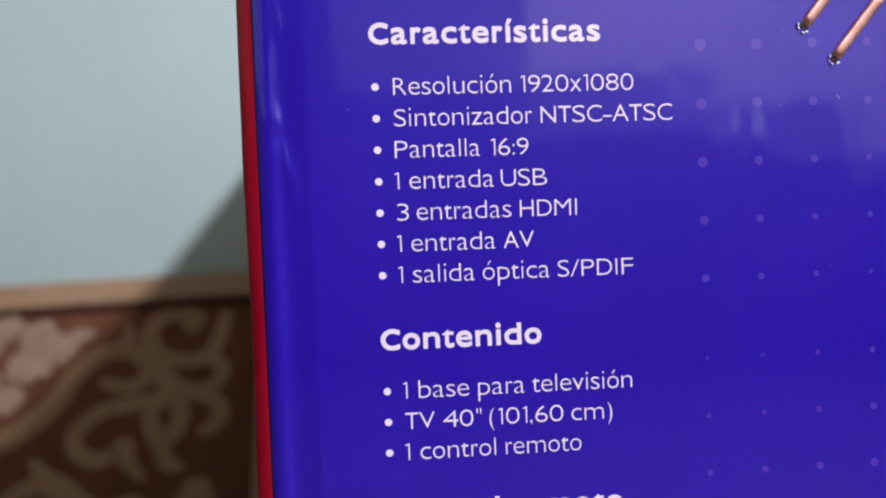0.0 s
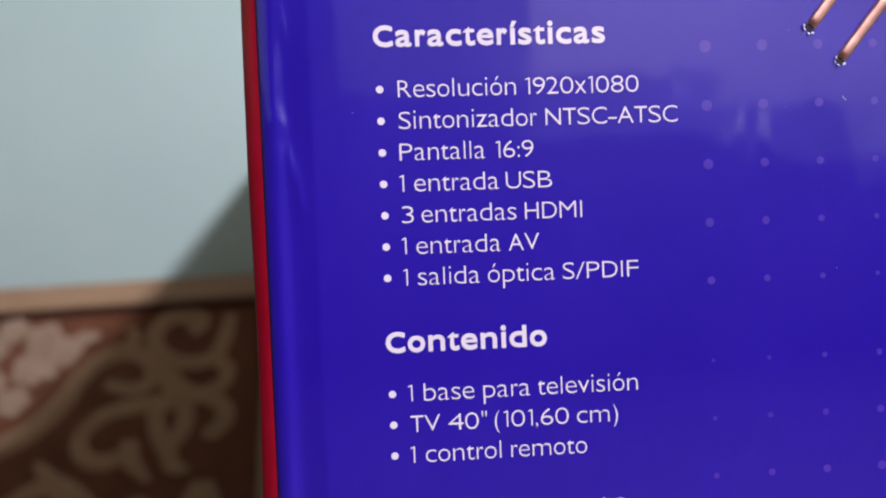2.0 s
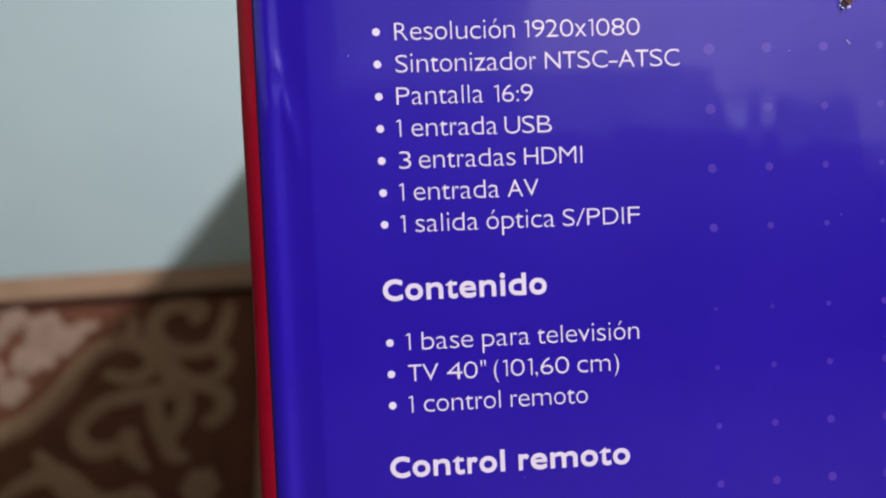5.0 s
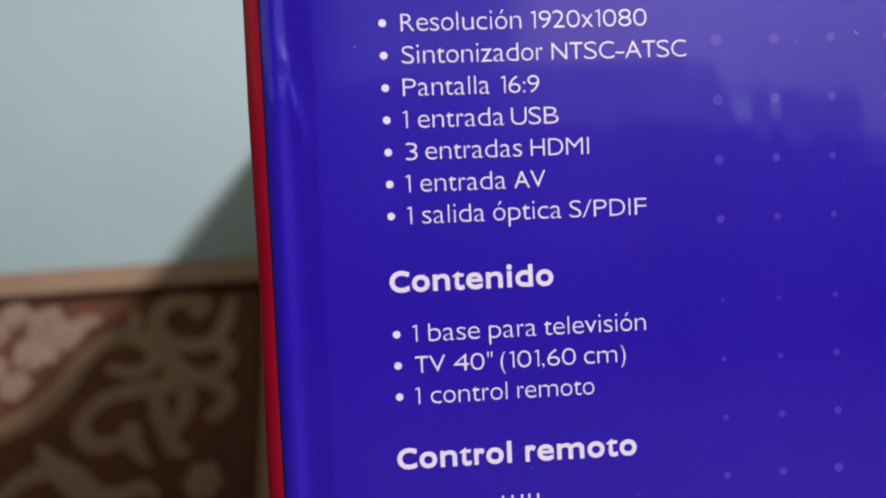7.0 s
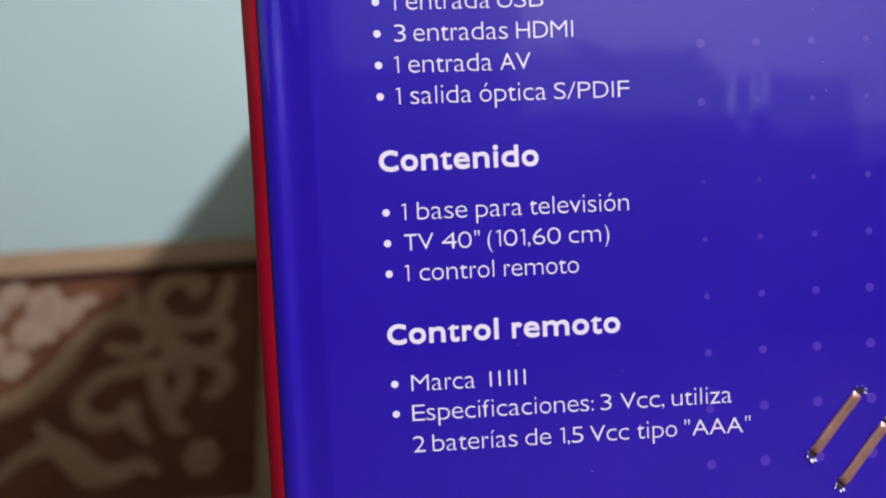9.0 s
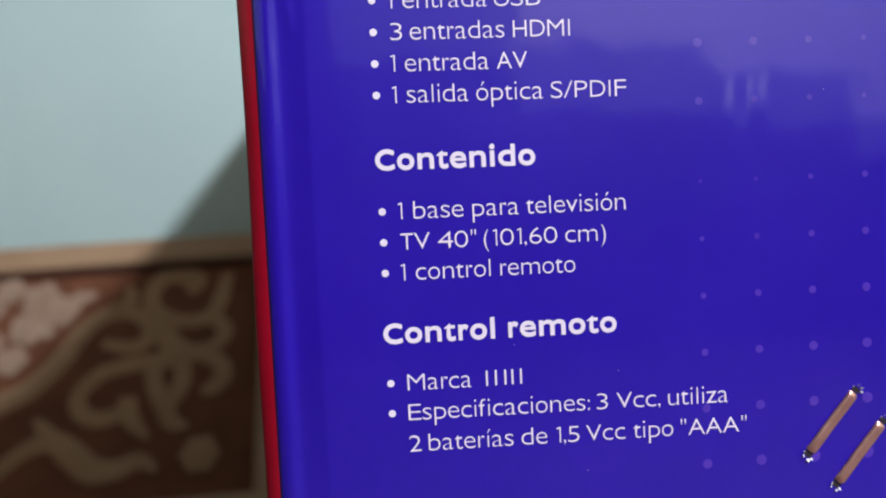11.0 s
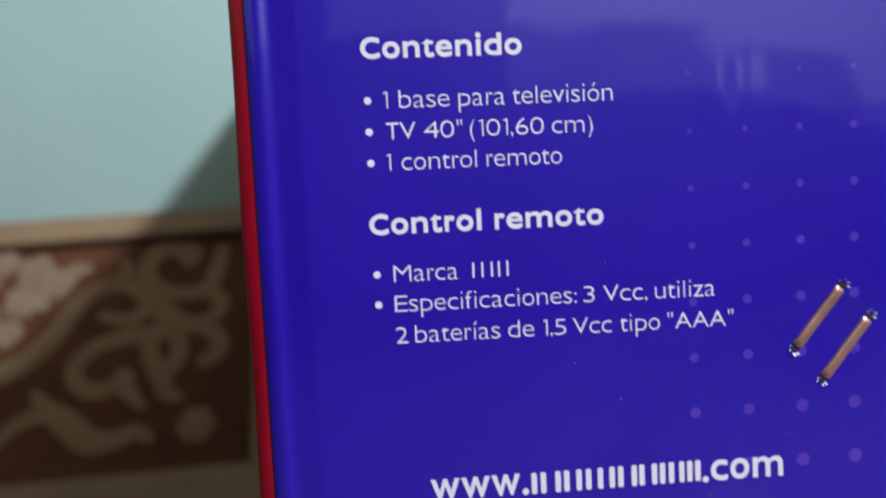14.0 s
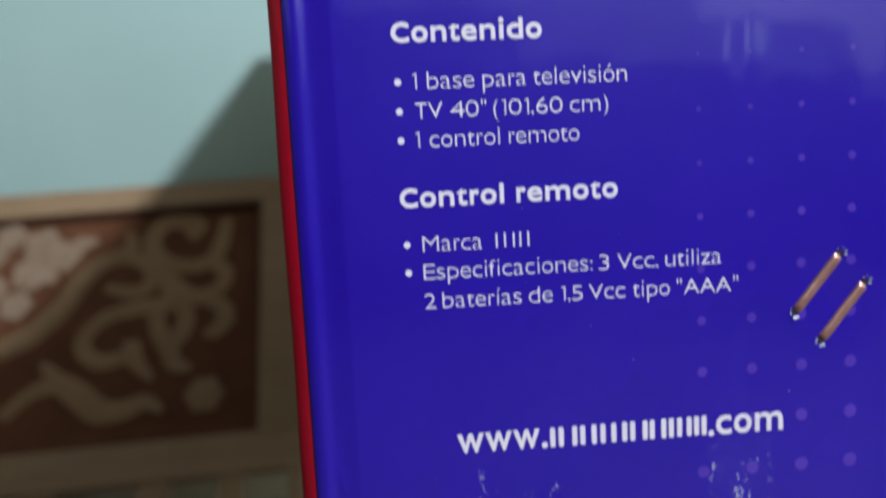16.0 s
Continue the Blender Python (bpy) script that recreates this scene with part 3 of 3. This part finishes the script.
for pieces in ([(14.1, 20.2, -185.7, -173.9), (24.9, 31.0, -185.7, -173.9)],
               [(32.1, 49.2, -177.0, -173.9), (32.1, 49.2, -185.7, -182.4), (43.6, 49.2, -182.4, -177.0)],
               [(50.2, 71.0, -177.6, -173.9), (50.2, 55.6, -185.7, -177.6), (59.0, 62.6, -185.7, -177.6), (66.0, 71.0, -185.7, -177.6)],
               [(72.5, 77.4, -185.7, -173.9)]):
    part("mark_block", blocks(pieces), INK, carton, "plain white printed block")
ring = bmesh.new()
for k in range(28):
    a, b = 2 * math.pi * k / 28, 2 * math.pi * (k + 1) / 28
    ring.faces.new([ring.verts.new(on_face(80.2 + q * math.cos(c), -176.3 + q * math.sin(c), 0.10)) for q, c in ((2.3, a), (2.3, b), (1.85, b), (1.85, a))])
part("mark_ring", ring, INK, carton, "small white printed ring")
part("mark_ring", plate(79.4, 81.0, -177.4, -175.2), INK, carton, "small white printed bar")
for k in range(11):
    part("small_bar", plate(14.2 + 5.8 * k, 18.9 + 5.8 * k, -190.2, -188.0), INK, carton, "small white printed bar")

# dot pattern: one field that shrinks downwards, one that grows downwards
STEP = 12.08
for i in range(5):
    for j in range(-2, 5):
        r = 1.60 - 0.13 * j - 0.15 * i
        part("printed_dot", disc(67.2 + STEP * i, 7.05 - STEP * j, max(0.40, 0.80 * r), 0.06), DOT_UP, carton)
    for j in range(0, 13):
        r = 0.52 + 0.17 * j + 0.12 * i
        part("printed_dot", disc(67.15 + STEP * i, -58.0 - 12.15 * j, min(2.1, 0.77 * r), 0.06), DOT_LOW, carton)

# ---- wire stitches ----
def stitch(x0, z0, x1, z1):
    """A flat copper wire laid over the board, its ends bent into torn punctures."""
    a, b = Vector((x0, z0)), Vector((x1, z1))
    d = (b - a).normalized()
    n = Vector((-d.y, d.x))
    bm, rows, steps = bmesh.new(), [], 20
    for k in range(steps + 1):
        u = k / steps
        q = a.lerp(b, u)
        end = min(u, 1 - u) * (b - a).length
        h = 0.50 + 0.12 * math.sin(math.pi * u) if end > 1.0 else -0.9 + 1.40 * math.sqrt(max(0.0, end / 1.0))
        w = 1.16 * (1 + 0.04 * noise.noise((x0 + k * 0.4, z0, 0)))
        sec = []
        for s, t in ((-1, -0.35), (-0.92, 0.05), (-0.6, 0.22), (0.6, 0.22), (0.92, 0.05), (1, -0.35)):
            c = q + n * s * w
            sec.append(bm.verts.new(on_face(c.x, c.y, h + t)))
        rows.append(sec)
    for r0, r1 in zip(rows, rows[1:]):
        for k in range(5):
            bm.faces.new((r0[k], r0[k + 1], r1[k + 1], r1[k]))
    bmesh.ops.recalc_face_normals(bm, faces=bm.faces[:])
    s = part("wire_stitch", bm, COPPER, carton, "flat copper wire stitch", True)
    for tip, way in ((a, -d), (b, d)):
        c = tip + way * 0.25
        hole = bmesh.new()
        hole.faces.new([hole.verts.new(on_face(c.x + 1.05 * math.cos(t) * n.x + 0.65 * math.sin(t) * d.x, c.y + 1.05 * math.cos(t) * n.y + 0.65 * math.sin(t) * d.y, 0.07)) for t in [2 * math.pi * k / 14 for k in range(14)]])
        bmesh.ops.recalc_face_normals(hole, faces=hole.faces[:])
        part("puncture", hole, HOLE, s, "dark puncture")
        rim = bmesh.new()
        for k in range(4):
            t = radians(-75 + 150 * k / 3 + random.uniform(-14, 14))
            out = (way * math.cos(t) + n * math.sin(t))
            q = c + out * random.uniform(0.95, 1.25)
            side = Vector((-out.y, out.x)) * random.uniform(0.22, 0.5)
            tipq = q + out * random.uniform(0.25, 0.6)
            low = q - out * 0.22
            rim.faces.new([rim.verts.new(on_face(p.x, p.y, l)) for p, l in ((low, 0.1), (q + side, 0.25), (tipq, random.uniform(0.5, 0.9)), (q - side, 0.25))])
        bmesh.ops.recalc_face_normals(rim, faces=rim.faces[:])
        part("torn_rim", rim, TORN, s, "torn white paper edge")
    return s


for sx, sz in ((89.8, 10.6), (96.2, 3.7), (89.9, -118.0), (96.1, -125.2)):
    stitch(sx, sz, sx + 10.7, sz + 13.0)

# ---- scuffs and painted glints ----
def scuffs(spots, seed):
    """Slivers where the print is rubbed off, as (x, z, spread x, spread z, count, length)."""
    rnd, bm = random.Random(seed), bmesh.new()
    for x, z, dx, dz, count, long in spots:
        for _ in range(count):
            cx, cz = rnd.gauss(x, dx), rnd.gauss(z, dz)
            a, l = radians(rnd.gauss(92, 24)), long * rnd.uniform(0.3, 1.3)
            w = min(0.32, l * rnd.uniform(0.10, 0.35))
            d, n = Vector((math.cos(a), math.sin(a))), Vector((-math.sin(a), math.cos(a)))
            pts = []
            for k in range(7):
                t = 2 * math.pi * k / 7
                q = d * l * math.cos(t) * rnd.uniform(0.6, 1.1) + n * w * math.sin(t) * rnd.uniform(0.6, 1.2)
                pts.append(bm.verts.new(on_face(cx + q.x, cz + q.y, 0.13)))
            bm.faces.new(pts)
    return bm


# pale flecks paint in highlights of crumpled tape along with rubbed print
for x0, x1, z0, z1, worn in ((13.6, 15.2, -174, -150, SCUFF_GLINT), (15.2, 36.0, -173, -149, SPARSE), (19.0, 24.0, -172, -164, SCUFF_GLINT), (35.8, 37.2, -170, -160, SCUFF_GLINT),
                             (68.4, 71.6, -178, -149, SCUFF_GLINT), (71.6, 82.6, -194, -150, SPARSE), (73.6, 78.6, -176, -156, FLAKE_GLINT), (82.6, 84.2, -182, -152, FLAKE_GLINT), (70.4, 73.0, -194, -172, FLAKE_GLINT)):
    tagged(part("scuff_glint", plate(x0, x1, z0, z1, 0.13), worn, carton, "rubbed print with painted glints of crumpled tape"), kind="stuff")
tagged(part("specks", scuffs([(94, -34, 0.1, 0.1, 1, 0.35), (-6, -4, 0.3, 0.3, 1, 0.3), (97, -4.5, 0.4, 0.3, 2, 0.4), (88, -137, 0.3, 0.3, 1, 0.35), (4, -152, 0.4, 0.4, 1, 0.4), (98, -12, 20, 20, 5, 0.22), (30, -120, 20, 12, 6, 0.16), (103, -66, 0.3, 0.3, 1, 0.3), (48, -97, 0.5, 0.5, 1, 0.25)], 9),
            TORN, carton, "tiny pale specks on the print"), kind="stuff")
part("tape_residue", plate(69.5, 84.2, -196, -147.5, 0.16), TAPE, carton, "clear strip of tape residue")
